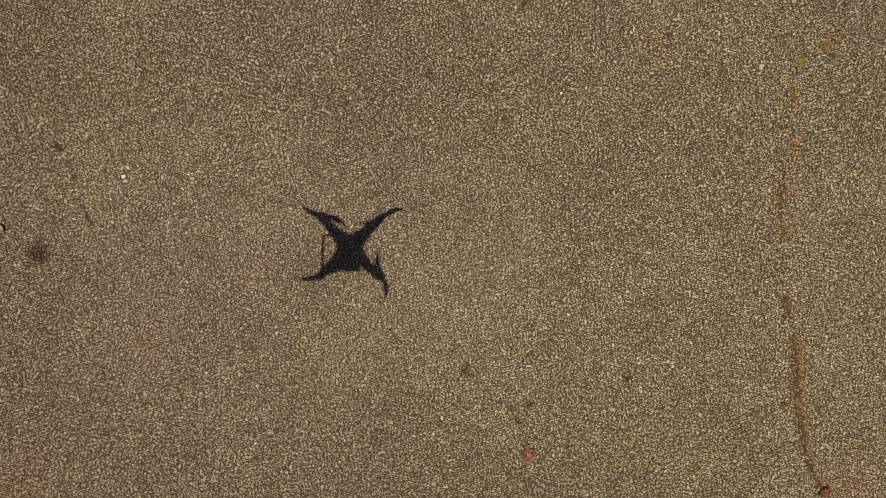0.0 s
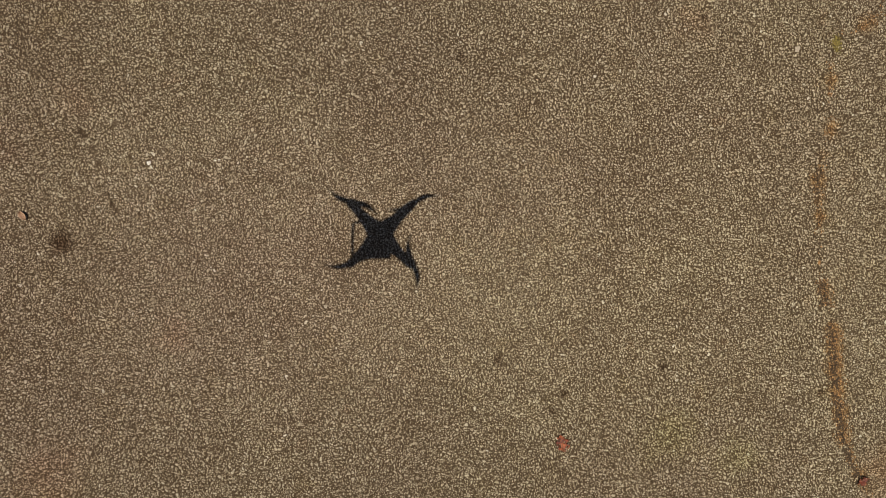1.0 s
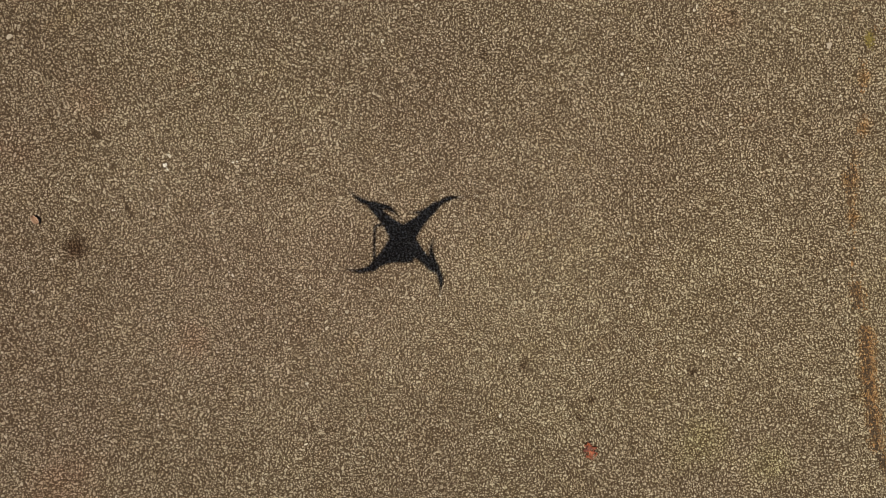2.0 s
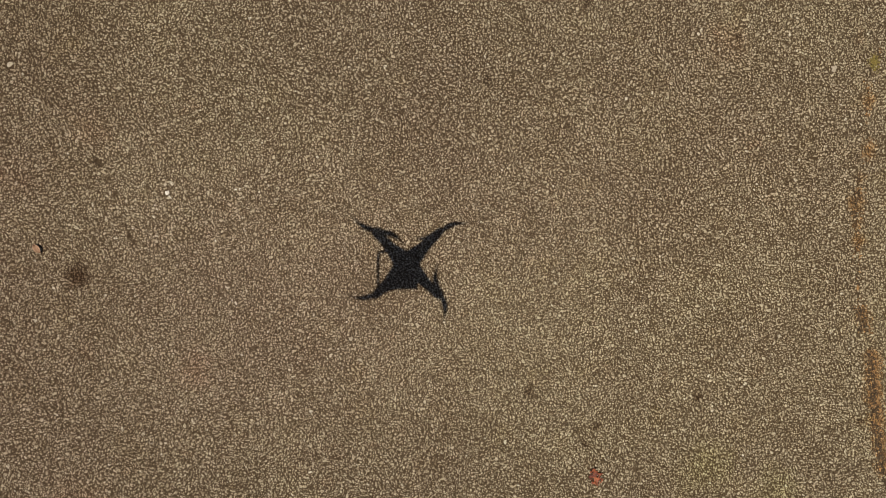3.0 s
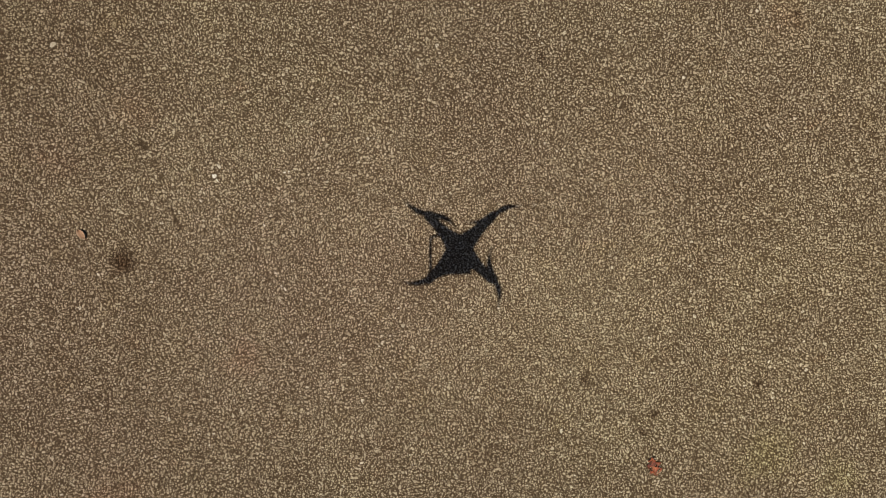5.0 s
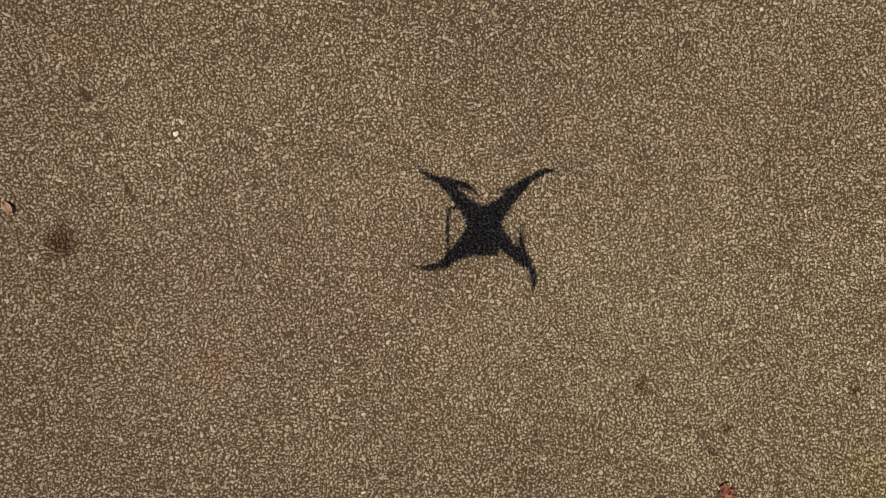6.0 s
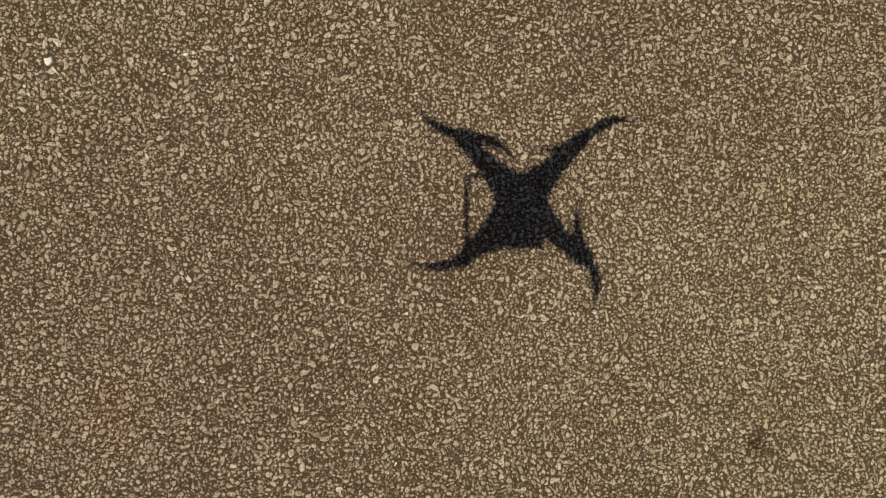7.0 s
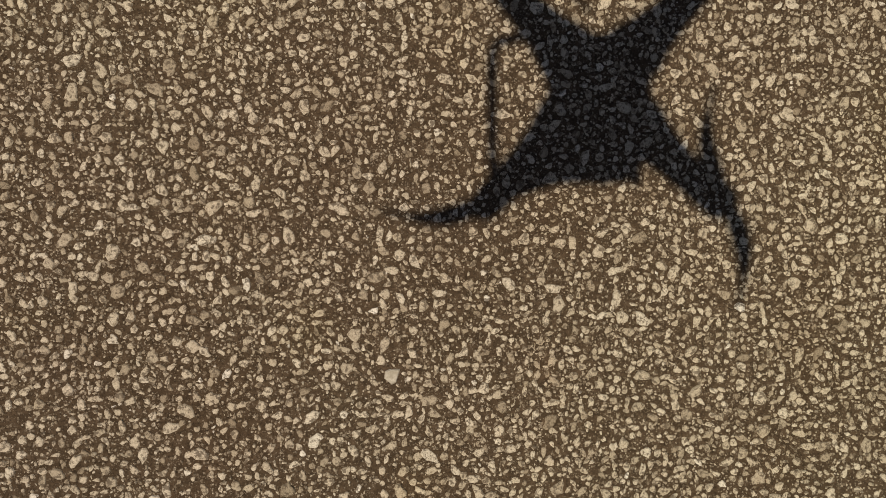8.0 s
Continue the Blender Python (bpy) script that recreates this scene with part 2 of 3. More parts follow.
def mesh_of(name, points, faces, material):
    """A mesh from vertices and faces of one size each, given as arrays in a list, quick for many pieces."""
    mesh = bpy.data.meshes.new(name)
    mesh.vertices.add(len(points))
    mesh.vertices.foreach_set("co", points.astype(np.float32).ravel())
    loops = np.concatenate([f.ravel() for f in faces]).astype(np.int32)
    totals = np.concatenate([np.full(len(f), f.shape[1]) for f in faces])
    starts = np.concatenate([[0], np.cumsum(totals)[:-1]]).astype(np.int32)
    mesh.loops.add(len(loops))
    mesh.loops.foreach_set("vertex_index", loops)
    mesh.polygons.add(len(totals))
    mesh.polygons.foreach_set("loop_start", starts)
    mesh.materials.append(material)
    mesh.update(calc_edges=True)
    return mesh


def chips(rng, x, y, r, corners, rings, proud, long=1.9, ground=0.0):
    """Points and faces of many angular worn stones: rings of corners one above another, and a flat, slightly tilted top."""
    n = len(x)
    around = (np.arange(corners) + rng.uniform(-0.36, 0.36, (n, corners))) * 2 * math.pi / corners
    phase = rng.uniform(0, 2 * math.pi, (2, n, 1))
    out = rng.uniform(0.80, 1.14, (n, corners)) + 0.11 * np.cos(3 * around + phase[0]) + 0.07 * np.cos(5 * around + phase[1])
    stretch = rng.uniform(1.0, long, n) ** 0.5
    turn = rng.uniform(0, 2 * math.pi, n)
    px, py = np.cos(around) * out * stretch[:, None], np.sin(around) * out / stretch[:, None]
    c, s = np.cos(turn)[:, None], np.sin(turn)[:, None]
    px, py = px * c - py * s, px * s + py * c
    r = r * (1.07 if corners < 7 else 1.0)
    height = r * rng.uniform(*proud, n)
    lean = rng.uniform(-0.08, 0.08, (2, n))
    points = np.empty((n, rings, corners, 3))
    for k in range(rings):
        share = k / (rings - 1)
        size = (1.0, 0.90, 0.66)[k] if rings == 3 else (1.0, 0.90)[k]
        wobble = 1.0 if k == 0 else rng.uniform(0.9, 1.08, (n, corners))
        points[:, k, :, 0] = x[:, None] + px * size * wobble * r[:, None]
        points[:, k, :, 1] = y[:, None] + py * size * wobble * r[:, None]
        up = height * (0.82 if (rings == 3 and k == 1) else 1.0)
        tilt = (lean[0][:, None] * px + lean[1][:, None] * py) * r[:, None] * size
        points[:, k, :, 2] = ground - 0.0012 if k == 0 else ground + up[:, None] + tilt * (1.0 if share == 1 else 0.6)
    base = (np.arange(n) * rings * corners)[:, None]
    a = np.arange(corners)
    b = (a + 1) % corners
    faces = []
    for k in range(rings - 1):
        quad = np.stack([a + k * corners, b + k * corners, b + (k + 1) * corners, a + (k + 1) * corners], 1)
        faces.append((base[:, :, None] + quad[None]).reshape(-1, 4))
    faces.append(base + (rings - 1) * corners + a[None])
    return points.reshape(-1, 3), faces


# ---- the ground: one sheet to the horizon, with the crack as a real groove in it ----
def ground_sheet():
    """Rows from south to north; every row bends with the crack, whose bed lies lower than the pavement."""
    far = [-4000.0, -900.0, -200.0, -50.0, -12.0, -4.0]
    ys = far + list(np.arange(SOUTH - 0.1, NORTH + 0.1001, 0.008)) + [-v for v in far[::-1]]
    west = [-4000.0, -900.0, -200.0, -50.0, -12.0, -4.0, -2.4, -1.6, -0.8, 0.0, 0.8, 1.3]
    east = [2.3, 2.8, 4.0, 12.0, 50.0, 200.0, 900.0, 4000.0]
    rng = np.random.default_rng(5)
    points, columns = [], len(west) + 7 + len(east)
    for y in ys:
        inside = SOUTH - 0.1 < y < NORTH + 0.1
        mid = float(crack_x(np.clip(y, SOUTH - 0.1, NORTH + 0.1)))
        wide = 0.0018 + 0.0036 * max(0.0, noise.noise((3.1, y * 9.0, 0.0)) + 0.35) + (0.003 if -0.98 < y < -0.42 else 0.0)
        deep = 0.006 if inside else 0.0
        row = [(x, 0.0) for x in west]
        for off, low in ((-2.4, 0.0), (-1.25, 0.10), (-0.6, 0.75), (0.0, 1.0), (0.6, 0.75), (1.25, 0.10), (2.4, 0.0)):
            row.append((mid + off * wide * rng.uniform(0.85, 1.2), -deep * low))
        row += [(x, 0.0) for x in east]
        points += [(x, y, z) for x, z in row]
    n = len(ys)
    i = np.arange(n - 1)[:, None] * columns + np.arange(columns - 1)[None]
    i = i.ravel()
    quads = np.stack([i, i + 1, i + 1 + columns, i + columns], 1)
    return mesh_of("ground", np.array(points), [quads], MASTIC)


ground = tagged(new("ground", ground_sheet()), "weathered brown asphalt pavement with pale worn aggregate and a crack",
                "pavement", kind="structure")


# ---- the stones bedded in it ----
CELL = 0.001
taken = np.zeros((int((NORTH - SOUTH) / CELL) + 40, int((EAST - WEST) / CELL) + 40), dtype=bool)


def claims(x, y, r, tight):
    """Takes the place of a stone, or says that another stone has it."""
    i, j, k = int((y - SOUTH) / CELL) + 15, int((x - WEST) / CELL) + 15, max(1, int(r * tight / CELL))
    spot = taken[i - k:i + k + 1, j - k:j + k + 1]
    if spot.any():
        return False
    spot[:] = True
    return True


def bare(x, y):
    """Whether the mastic is bare of stones here: in the crack, in scuffs, and mostly in the dark spots."""
    if abs(x - crack_x(y)) < 0.0042:
        return True
    for sx, sy, length, width, turn in SCUFFS:
        c, s = math.cos(radians(turn)), math.sin(radians(turn))
        u, v = (x - sx) * c + (y - sy) * s, (y - sy) * c - (x - sx) * s
        if (u / length) ** 2 + (v / width) ** 2 < 1:
            return True
    return False


def scatter(rng, box, density, middle, spread, least, most, tight, patchy, fade=0.0):
    """Random places and radii of stones in a box, with lean and rich patches, none upon another; they thin out over fade metres to its rim."""
    count = int(density * (box[1] - box[0]) * (box[3] - box[2]))
    xs, ys = rng.uniform(box[0], box[1], count), rng.uniform(box[2], box[3], count)
    rs = np.clip(middle * np.exp(rng.normal(0, spread, count)), least, most)
    luck = rng.uniform(0, 1, count)
    keep = []
    for k in range(count):
        x, y = xs[k], ys[k]
        rich = 0.5 + 0.9 * noise.noise((x * 26, y * 26, 0.5)) + 0.45 * noise.noise((x * 4.5, y * 4.5, 2.5))
        share = min(1.0, (x - box[0]) / fade, (box[1] - x) / fade, (y - box[2]) / fade, (box[3] - y) / fade) if fade else 1.0
        if luck[k] < (1 - patchy + patchy * rich) * share and not bare(x, y) and claims(x, y, rs[k], tight):
            keep.append(k)
    return xs[keep], ys[keep], rs[keep]


rng = np.random.default_rng(11)
field = (WEST, EAST, SOUTH, NORTH)
claims(-1.246, 0.261, 0.012, 1.0), claims(-1.236, 0.246, 0.010, 1.0), claims(-0.53, -0.337, 0.009, 1.0)
claims(1.494, 0.752, 0.014, 1.0), claims(-1.837, 0.766, 0.014, 1.0)
big = scatter(rng, field, 25000, 0.0043, 0.33, 0.0026, 0.0085, 0.88, 0.38)
x0, x1, y0, y1 = NEAREST
own = (big[0] > x0) & (big[0] < x1) & (big[1] > y0) & (big[1] < y1) & (big[2] > 0.0036)
order = np.argsort(-big[2] * own)[:min(300, int(own.sum()))]
single = np.zeros(len(big[0]), dtype=bool)
single[order] = True
near = (big[0] > CLOSE[0]) & (big[0] < CLOSE[1]) & (big[1] > CLOSE[2]) & (big[1] < CLOSE[3])
for chosen, corners, rings in ((near & ~single, 11, 3), (~near, 6, 2)):
    points, faces = chips(rng, big[0][chosen], big[1][chosen], big[2][chosen], corners, rings, (0.12, 0.30), 2.0)
    bed = new("bedded_stones", mesh_of("bedded_stones", points, faces, STONES))
    bed.parent = ground
    tagged(bed, "pale tan and grey stone chips worn flat", kind="stuff")
mid = scatter(rng, field, 22000, 0.0021, 0.22, 0.0014, 0.0030, 0.85, 0.4)
points, faces = chips(rng, *mid, 5, 2, (0.15, 0.4), 2.2)
grit = new("grit", mesh_of("grit", points, faces, STONES))
grit.parent = ground
tagged(grit, "small pale chips between the stones", kind="stuff")
fine = scatter(rng, LOWEST, 44000, 0.00130, 0.25, 0.0009, 0.0020, 0.7, 0.5, 0.55)
points, faces = chips(rng, *fine, 4, 2, (0.2, 0.6))
sand = new("sand", mesh_of("sand", points, faces, STONES))
sand.parent = ground
tagged(sand, "sand grains in the asphalt", kind="stuff")

# ---- single marked stones ----
def marked_stone(name, x, y, size, long, turn, high, material, label, seed):
    """One larger angular stone, bedded in the pavement."""
    local = np.random.default_rng(seed)
    bm = bmesh.new()
    corners, rows = 9, []
    reach = local.uniform(0.62, 1.2, corners)
    for share, up in ((1.0, -0.25), (0.96, 0.35), (0.82, 0.88), (0.5, 1.0)):
        rows.append([bm.verts.new((math.cos(a * 2 * math.pi / corners) * reach[a] * share * size / 2 * long * local.uniform(0.95, 1.05),
                                   math.sin(a * 2 * math.pi / corners) * reach[a] * share * size / 2 * local.uniform(0.95, 1.05),
                                   up * high * local.uniform(0.9, 1.1))) for a in range(corners)])
    for low, top in zip(rows, rows[1:]):
        for a in range(corners):
            bm.faces.new((low[a], low[(a + 1) % corners], top[(a + 1) % corners], top[a]))
    bm.faces.new(rows[-1])
    ob = part(name, bm, material)
    ob.matrix_world = pose(x, y, 0, 0, 0, turn)
    return tagged(ob, label, "stone")


marked_stone("white_pebble", -1.246, 0.261, 0.018, 1.15, 20, 0.004, WHITE_STONE, "bright white quartz pebble bedded in the asphalt", 1)
marked_stone("white_sliver", -1.236, 0.2455, 0.005, 4.2, 125, 0.0025, WHITE_STONE, "slim white stone sliver beside the white pebble", 2)
marked_stone("white_chip", -0.977, 0.272, 0.008, 1.4, 10, 0.002, WHITE_STONE, "small white stone chip bedded in the asphalt", 6)
marked_stone("white_chip", -0.962, 0.274, 0.007, 1.2, 70, 0.002, WHITE_STONE, "small white stone chip bedded in the asphalt", 7)
marked_stone("white_chip", -1.061, 0.068, 0.005, 2.6, 125, 0.002, WHITE_STONE, "narrow white stone chip bedded in the asphalt", 8)
marked_stone("pale_stone", -0.53, -0.337, 0.017, 1.35, 70, 0.0022, PALE_STONE, "large flat pale stone worn level with the asphalt", 3)
marked_stone("pale_stone", 1.494, 0.752, 0.026, 1.2, 60, 0.003, PALE_STONE, "large pale stone bedded in the asphalt near the crack", 4)
marked_stone("pale_stone", -1.837, 0.766, 0.026, 1.1, 10, 0.003, PALE_STONE, "large pale stone bedded in the dark asphalt", 5)


# ---- litter in the crack ----
def flakes(name, count, places, size, material, seed, label, category):
    """A heap of many small bent flakes, each a few facets, lying at random tilts."""
    local = np.random.default_rng(seed)
    xs, ys, zs = places(local, count)
    n = len(xs)
    r = size * np.exp(local.normal(0, 0.35, n))
    pts, fcs = chips(local, xs, ys, r, 5, 2, (0.25, 0.7), 4.5)
    pts[:, 2] += np.repeat(zs, 10)
    ob = new(name, mesh_of(name, pts, fcs, material))
    return tagged(ob, label, category, kind="stuff")


def along_crack(stretches, spread, lean=0.0):
    """Places along the crack: stretches of (from, to, weight, width)."""
    weights = np.array([s[2] for s in stretches], dtype=float)

    def places(local, count):
        which = local.choice(len(stretches), count, p=weights / weights.sum())
        low, high = np.array([s[0] for s in stretches])[which], np.array([s[1] for s in stretches])[which]
        wide = np.array([s[3] for s in stretches])[which]
        ys = local.uniform(low, high)
        xs = crack_x(ys) + (local.normal(0, 1, count) + lean) * wide * spread
        zs = local.uniform(-0.001, 0.0018, count)
        zs[np.abs(xs - crack_x(ys)) < 0.006] -= 0.003
        return xs, ys, zs
    return places


RUSTY = [(-0.98, -0.43, 9.0, 0.016), (-0.72, -0.45, 2.0, 0.02), (-0.36, -0.24, 1.3, 0.016), (-0.05, 0.10, 0.5, 0.010), (0.12, 0.26, 0.8, 0.015),
         (0.36, 0.47, 0.5, 0.014), (0.55, 0.70, 0.4, 0.011), (0.82, 0.92, 0.7, 0.024), (-1.2, -0.98, 1.0, 0.012), (-1.2, 1.0, 1.2, 0.006)]
flakes("leaf_litter", 4800, along_crack(RUSTY, 0.95, 0.35), 0.0019, DEBRIS, 21, "rusty brown rotted leaf litter filling the pavement crack", "leaf litter")
flakes("soil", 1900, along_crack([(-1.25, 1.3, 3.0, 0.0035), (-0.98, -0.42, 3.0, 0.010), (-1.15, -0.95, 0.9, 0.006), (-0.34, -0.25, 0.25, 0.008)], 1.0),
       0.0017, SOIL, 22, "dark crumbly soil in the pavement crack", "soil")


def crumb_places(local, count):
    """Dark crumbs strewn on the litter, thicker towards the crack's lips."""
    xs, ys, zs = along_crack([(-0.97, -0.44, 5.0, 0.009), (-1.15, -0.97, 1.6, 0.008), (-0.36, -0.25, 0.8, 0.012), (0.13, 0.25, 0.6, 0.010)], 1.0)(local, count)
    return xs - 0.005, ys, zs + 0.0015


flakes("bark_crumbs", 1600, crumb_places, 0.0024, SOIL, 24, "dark bark crumbs strewn on the leaf litter", "bark crumbs")


def hairline_places(local, count):
    """Specks of soil in a short hairline crack beside the main one."""
    share = local.uniform(0, 1, count)
    return 1.772 + (-0.017) * share + 0.004 * np.sin(share * 9) + local.normal(0, 0.0008, count), -0.747 + (-0.106) * share, local.uniform(-0.0005, 0.001, count)


flakes("soil", 170, hairline_places, 0.0013, SOIL, 25, "dark soil specks in a hairline crack of the pavement", "soil")


def moss_places(local, count):
    return local.normal(1.669, 0.010, count), local.normal(0.777, 0.017, count), local.uniform(0.0, 0.006, count)


flakes("moss", 250, moss_places, 0.0020, MOSS, 23, "yellow moss tuft growing in the pavement crack", "moss")


# ---- fallen leaves ----
def leaf(x, y, turn, length, width, curl, fold, material, label, seed, lobes=0.0, lift=0.003, tatter=0.0):
    """A dry leaf: a curled, toothed blade with thickness, and its midrib running out into a stalk."""
    local = np.random.default_rng(seed)
    base = tagged(new("leaf"), label, "leaf", "fallen leaves")
    steps, across = 16, 8
    bm = bmesh.new()

    def height(u, v):
        return (curl * (u - 0.45) ** 2 * length * 2.2 + fold * abs(v) * width * (0.6 + 0.4 * math.sin(3 * u))
                + 0.06 * width * math.sin(7 * u + 4 * v + seed) + 0.03 * width * math.sin(17 * u - 9 * v))

    grid = []
    for i in range(steps + 1):
        u = i / steps
        half = width / 2 * (math.sin(math.pi * min(1.0, u * 0.97 + 0.02)) ** 0.75) * (1 + lobes * math.sin(u * 19 + seed)) * local.uniform(0.94, 1.06)
        row = []
        for j in range(across + 1):
            v = j / across * 2 - 1
            row.append(bm.verts.new((v * half, (u - 0.5) * length - abs(v) * lobes * 0.1 * length, height(u, v))))
        grid.append(row)
    for i in range(steps):
        for j in range(across):
            if local.uniform() > tatter * (0.4 + abs(j / across * 2 - 0.9)) or j in (3, 4):
                bm.faces.new((grid[i][j], grid[i][j + 1], grid[i + 1][j + 1], grid[i + 1][j]))
    bmesh.ops.delete(bm, geom=[v for v in bm.verts if not v.link_faces], context="VERTS")
    low = min(v.co.z for v in bm.verts)
    bm.normal_update()
    bmesh.ops.solidify(bm, geom=bm.faces[:], thickness=0.0004)
    for v in bm.verts:
        v.co.z += lift - low
    part("blade", bm, material, base, smooth=True)
    bm = bmesh.new()
    rings = []
    for i in range(13):
        u = i / 12 * 1.12 - 0.14
        thick = 0.0011 * (1.15 - i / 12 * 0.8)
        z = height(min(max(u, 0), 1), 0) + lift - low + 0.0006
        rings.append([bm.verts.new((math.cos(a * math.pi / 3) * thick + (0.004 * min(u, 0) * 7), (u - 0.5) * length,
                                    z + math.sin(a * math.pi / 3) * thick)) for a in range(6)])
    for a, b in zip(rings, rings[1:]):
        for k in range(6):
            bm.faces.new((a[k], a[(k + 1) % 6], b[(k + 1) % 6], b[k]))
    bm.faces.new(rings[0]), bm.faces.new(rings[-1])
    part("midrib", bm, LEAF_VEIN, base, "brown midrib and stalk", smooth=True)
    base.matrix_world = pose(x, y, 0, 0, 0, turn)
    return base


leaf(0.466, -0.930, 15, 0.074, 0.056, 0.08, 0.10, RED_LEAF, "crumpled red and orange fallen leaf on the asphalt", 3, 0.34, 0.0015, 0.38)
leaf(1.798, -1.126, -60, 0.052, 0.036, 0.25, 0.3, DARK_LEAF, "crumpled dark red fallen leaf lying in the crack", 8, 0.2, 0.0015, 0.25)
leaf(-1.748, 0.046, 36, 0.040, 0.026, 0.15, 0.5, TAN_LEAF, "curled pinkish tan dry leaf resting on the asphalt", 5, 0.03, 0.0012)


# ---- the quadcopter whose shadow lies on the pavement ----
def tube(bm, points, radius, sides=8):
    """A round bar along a line of points."""
    rings = []
    for k, p in enumerate(points):
        ahead = Vector(points[min(k + 1, len(points) - 1)]) - Vector(points[max(k - 1, 0)])
        turn = ahead.to_track_quat("Z", "Y").to_matrix()
        rings.append([bm.verts.new(Vector(p) + turn @ Vector((math.cos(a * 2 * math.pi / sides) * radius, math.sin(a * 2 * math.pi / sides) * radius, 0)))
                      for a in range(sides)])
    for a, b in zip(rings, rings[1:]):
        for k in range(sides):
            bm.faces.new((a[k], a[(k + 1) % sides], b[(k + 1) % sides], b[k]))
    bm.faces.new(rings[0][::-1]), bm.faces.new(rings[-1])


def loft(bm, outline, levels):
    """Stacked copies of an outline: levels of (height, size)."""
    rows = [[bm.verts.new((x * s, y * s, z)) for x, y in outline] for z, s in levels]
    n = len(outline)
    for a, b in zip(rows, rows[1:]):
        for k in range(n):
            bm.faces.new((a[k], a[(k + 1) % n], b[(k + 1) % n], b[k]))
    bm.faces.new(rows[0][::-1]), bm.faces.new(rows[-1])


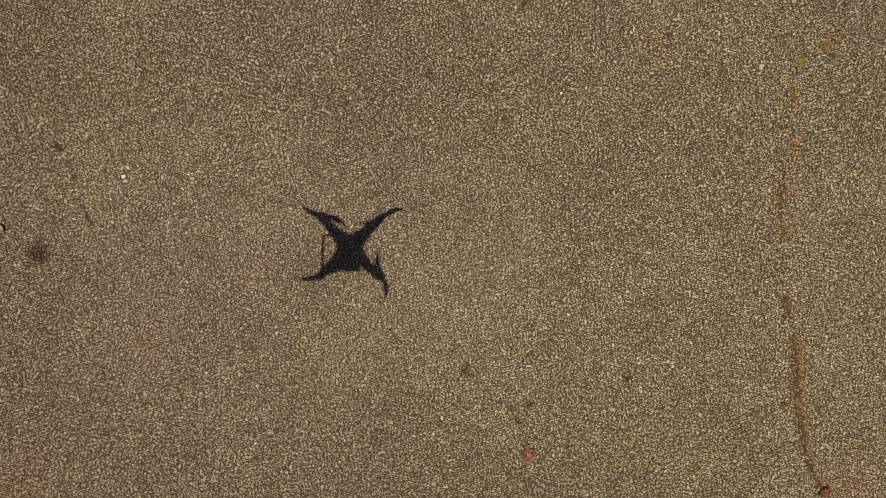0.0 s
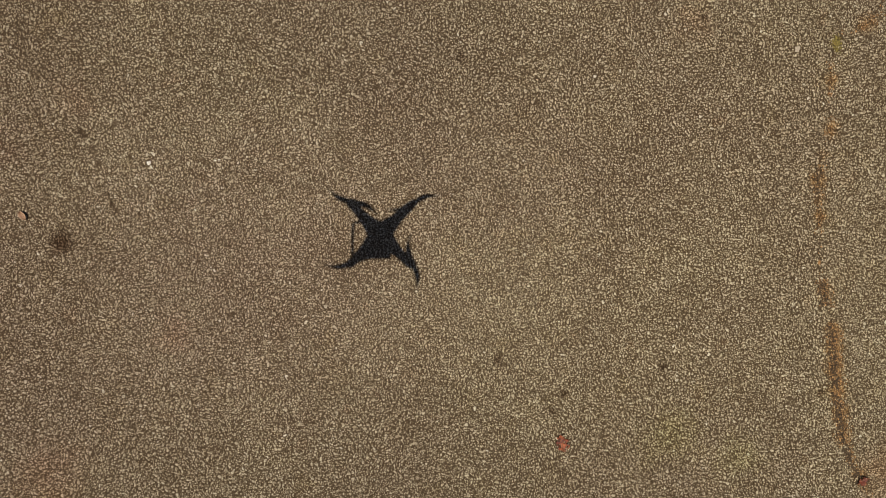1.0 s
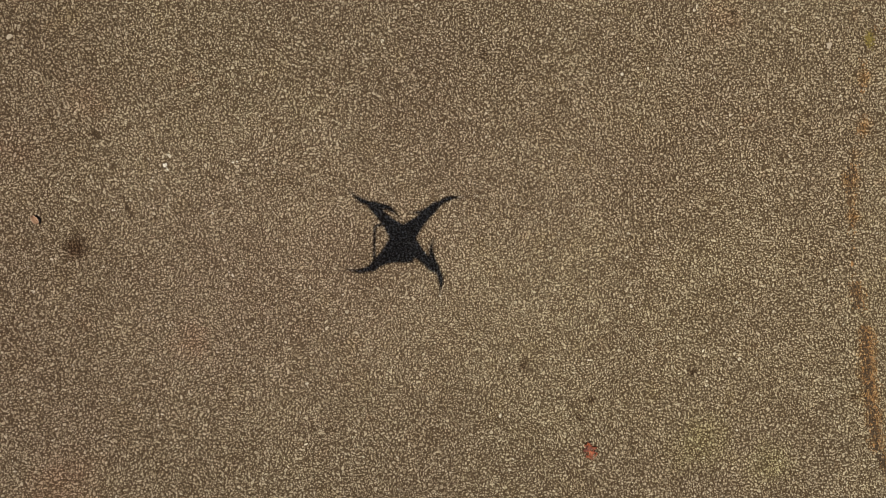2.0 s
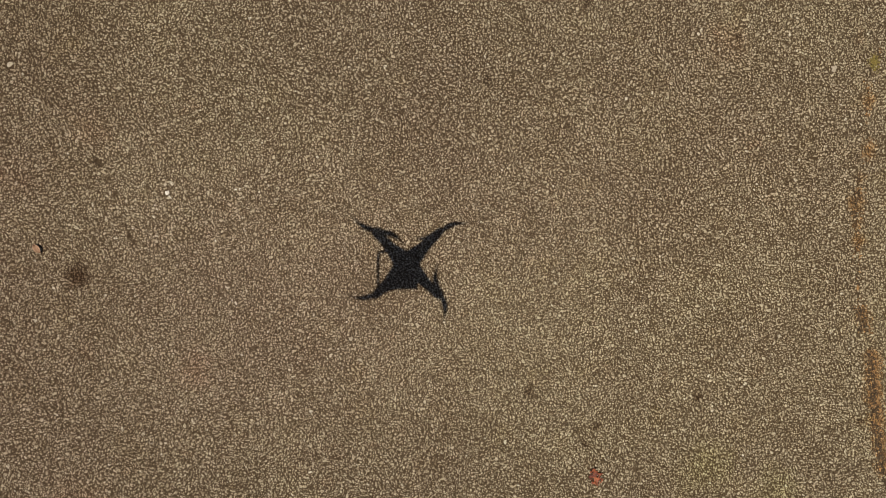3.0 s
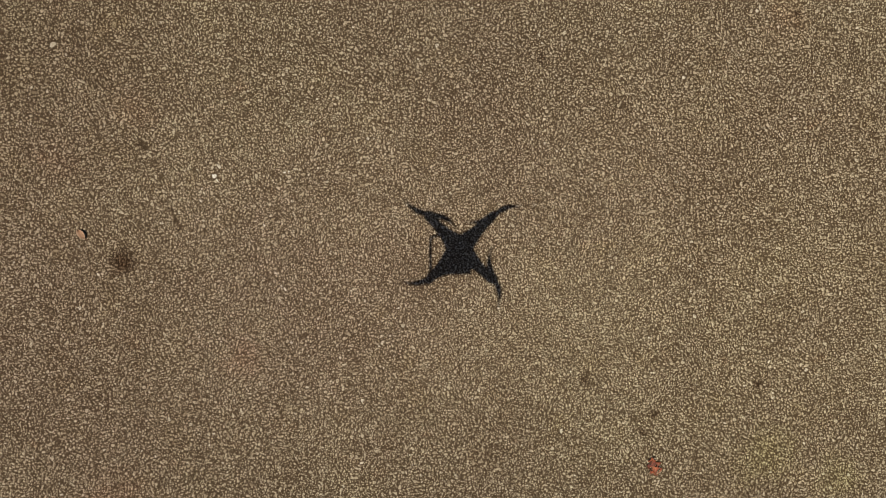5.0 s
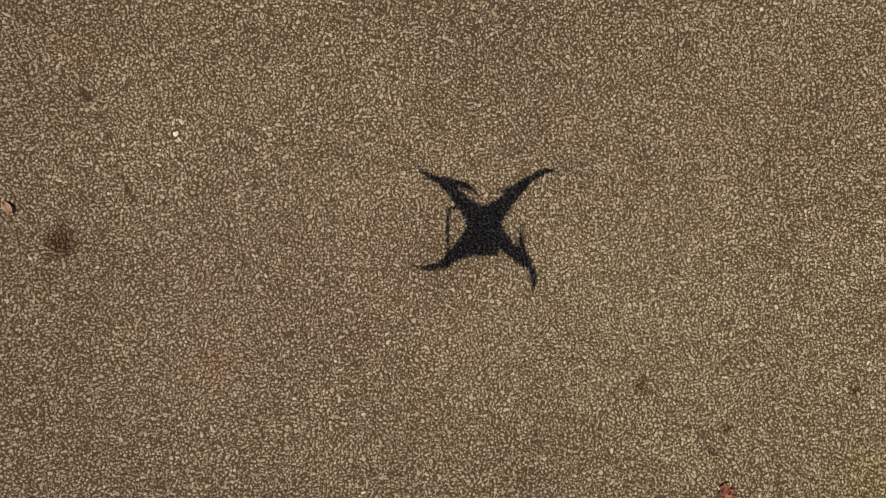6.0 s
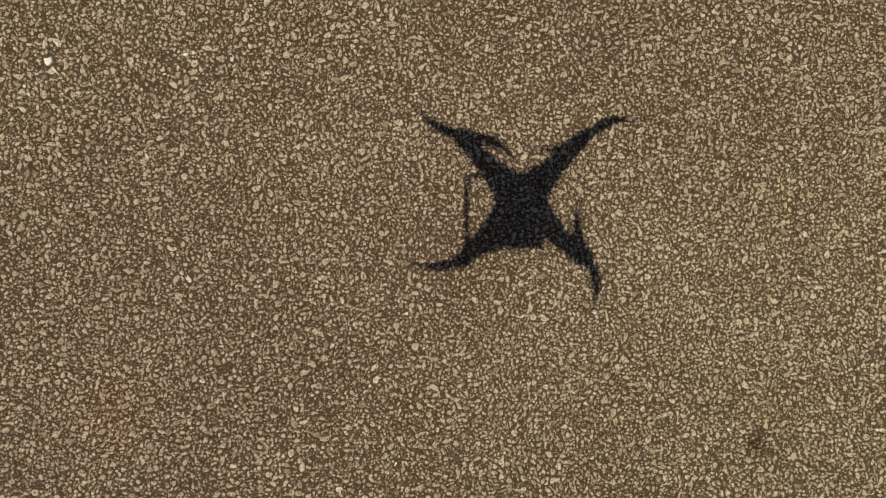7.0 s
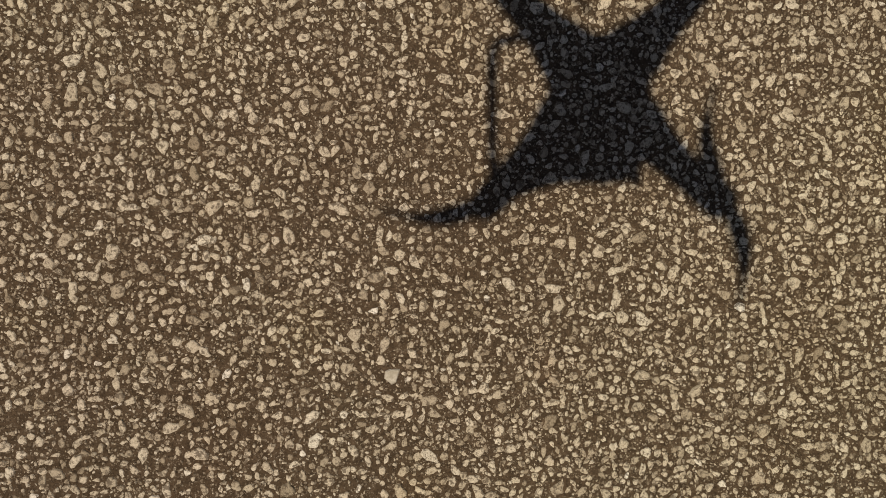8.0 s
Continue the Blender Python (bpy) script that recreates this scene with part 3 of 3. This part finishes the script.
def quadcopter(at, spins):
    """A hovering camera drone: shell, battery, four arms with motors, four propellers of two blades, two landing skids."""
    craft = tagged(new("quadcopter"), "white camera quadcopter hovering over the pavement in sunshine", "drone")
    outline = []
    for k in range(64):
        a = k * 2 * math.pi / 64
        lobe = abs(math.sin(2 * a)) ** 2.2
        outline.append((math.cos(a) * (0.056 + 0.036 * lobe), math.sin(a) * (0.058 + 0.034 * lobe)))
    bm = bmesh.new()
    loft(bm, outline, [(-0.032, 0.62), (-0.030, 0.80), (-0.018, 0.96), (0.0, 1.0), (0.014, 0.88), (0.026, 0.78), (0.032, 0.5), (0.034, 0.2)])
    part("body", bm, WHITE_SHELL, craft, smooth=True)
    bm = bmesh.new()
    bmesh.ops.create_cube(bm, size=1.0, matrix=Matrix.Diagonal((0.084, 0.072, 0.042, 1)))
    bmesh.ops.bevel(bm, geom=bm.edges[:], offset=0.006, segments=3, affect="EDGES")
    bmesh.ops.translate(bm, verts=bm.verts[:], vec=(-0.006, -0.064, -0.004))
    part("battery", bm, GREY_SHELL, craft, "grey battery pack")
    for k, (sx, sy) in enumerate(((-1, 1), (1, 1), (-1, -1), (1, -1))):
        span = Vector((sx * 0.126, sy * 0.126, 0.012))
        side = Vector((-sy, sx, 0)).normalized()
        bm = bmesh.new()
        rows = []
        for share, wide, tall in ((0.30, 0.036, 0.022), (0.45, 0.0275, 0.017), (0.6, 0.0225, 0.014), (0.8, 0.0195, 0.012), (0.95, 0.0195, 0.012), (1.08, 0.013, 0.009)):
            c = Vector((span.x * share, span.y * share, span.z * share - 0.004))
            rows.append([bm.verts.new(c + side * math.cos(q * math.pi / 5) * wide + Vector((0, 0, math.sin(q * math.pi / 5) * tall))) for q in range(10)])
        for a, b in zip(rows, rows[1:]):
            for q in range(10):
                bm.faces.new((a[q], a[(q + 1) % 10], b[(q + 1) % 10], b[q]))
        bm.faces.new(rows[0]), bm.faces.new(rows[-1])
        bmesh.ops.recalc_face_normals(bm, faces=bm.faces[:])
        arm = part("arm", bm, WHITE_SHELL, craft, smooth=True)
        bm = bmesh.new()
        tube(bm, [(span.x, span.y, 0.002), (span.x, span.y, 0.034), (span.x, span.y, 0.037)], 0.0175, 20)
        part("motor", bm, DARK_METAL, arm, "dark metal motor")
        bm = bmesh.new()
        tube(bm, [(span.x, span.y, 0.036), (span.x, span.y, 0.048)], 0.007, 16)
        hub = part("propeller", bm, GREY_SHELL, craft, "grey propeller hub at rest")
        for flip in (0, 180):
            bm = bmesh.new()
            tops = []
            for i in range(13):
                u = i / 12
                chord = 0.007 + 0.019 * math.sin(math.pi * min(1, u * 1.02 + 0.16)) ** 1.1 * (1 - 0.35 * u)
                bend = 0.012 * math.sin(u * math.pi * 0.9) - 0.012 * u * u
                tops.append([bm.verts.new((0.006 + u * 0.114, bend + chord * (w - 0.45), 0.044 + 0.0025 * (w - 0.5) * (1.4 - u) + 0.005 * u * u)) for w in (0, 0.25, 0.5, 0.75, 1)])
            for a, b in zip(tops, tops[1:]):
                for q in range(4):
                    bm.faces.new((a[q], a[q + 1], b[q + 1], b[q]))
            bm.normal_update()
            bmesh.ops.solidify(bm, geom=bm.faces[:], thickness=0.0012)
            bmesh.ops.transform(bm, verts=bm.verts[:], matrix=Matrix.Translation((span.x, span.y, 0)) @ pose(0, 0, 0, 0, 0, spins[k] + flip))
            part("blade", bm, WHITE_SHELL, hub, "white propeller blade", smooth=True)
    for sx in (-1, 1):
        bm = bmesh.new()
        tube(bm, [(sx * 0.045, 0.062, -0.018), (sx * 0.058, 0.070, -0.08), (sx * 0.074, 0.076, -0.155), (sx * 0.076, 0.070, -0.166), (sx * 0.077, 0.045, -0.168),
                  (sx * 0.077, -0.045, -0.168), (sx * 0.076, -0.066, -0.166), (sx * 0.074, -0.072, -0.155), (sx * 0.058, -0.068, -0.08), (sx * 0.045, -0.062, -0.018)], 0.0058, 10)
        part("landing_skid", bm, WHITE_SHELL, craft, smooth=True)
    craft.matrix_world = at
    return craft


SHADE_X, SHADE_Y, HOVER = -0.300, -0.037, 2.15
quadcopter(pose(SHADE_X - FALL_X * HOVER, SHADE_Y - FALL_Y * HOVER, HOVER, 0, 0, -1.0), (155, 18, 10, -80))

# ---- the stones that the camera comes nearest to, one by one ----
shapes = []
for k in range(30):
    pts, fcs = chips(np.random.default_rng(100 + k), np.zeros(1), np.zeros(1), np.ones(1), 9, 3, (0.10, 0.24))
    pts[:9, 2] = -0.25
    shapes.append(mesh_of("stone", pts, fcs, STONE))
for k, i in enumerate(order):
    ob = new("stone", shapes[k % len(shapes)])
    ob.parent = ground
    ob.matrix_world = pose(big[0][i], big[1][i], 0, 0, 0, float(rng.uniform(0, 360))) @ Matrix.Diagonal((*(float(big[2][i]),) * 3, 1))
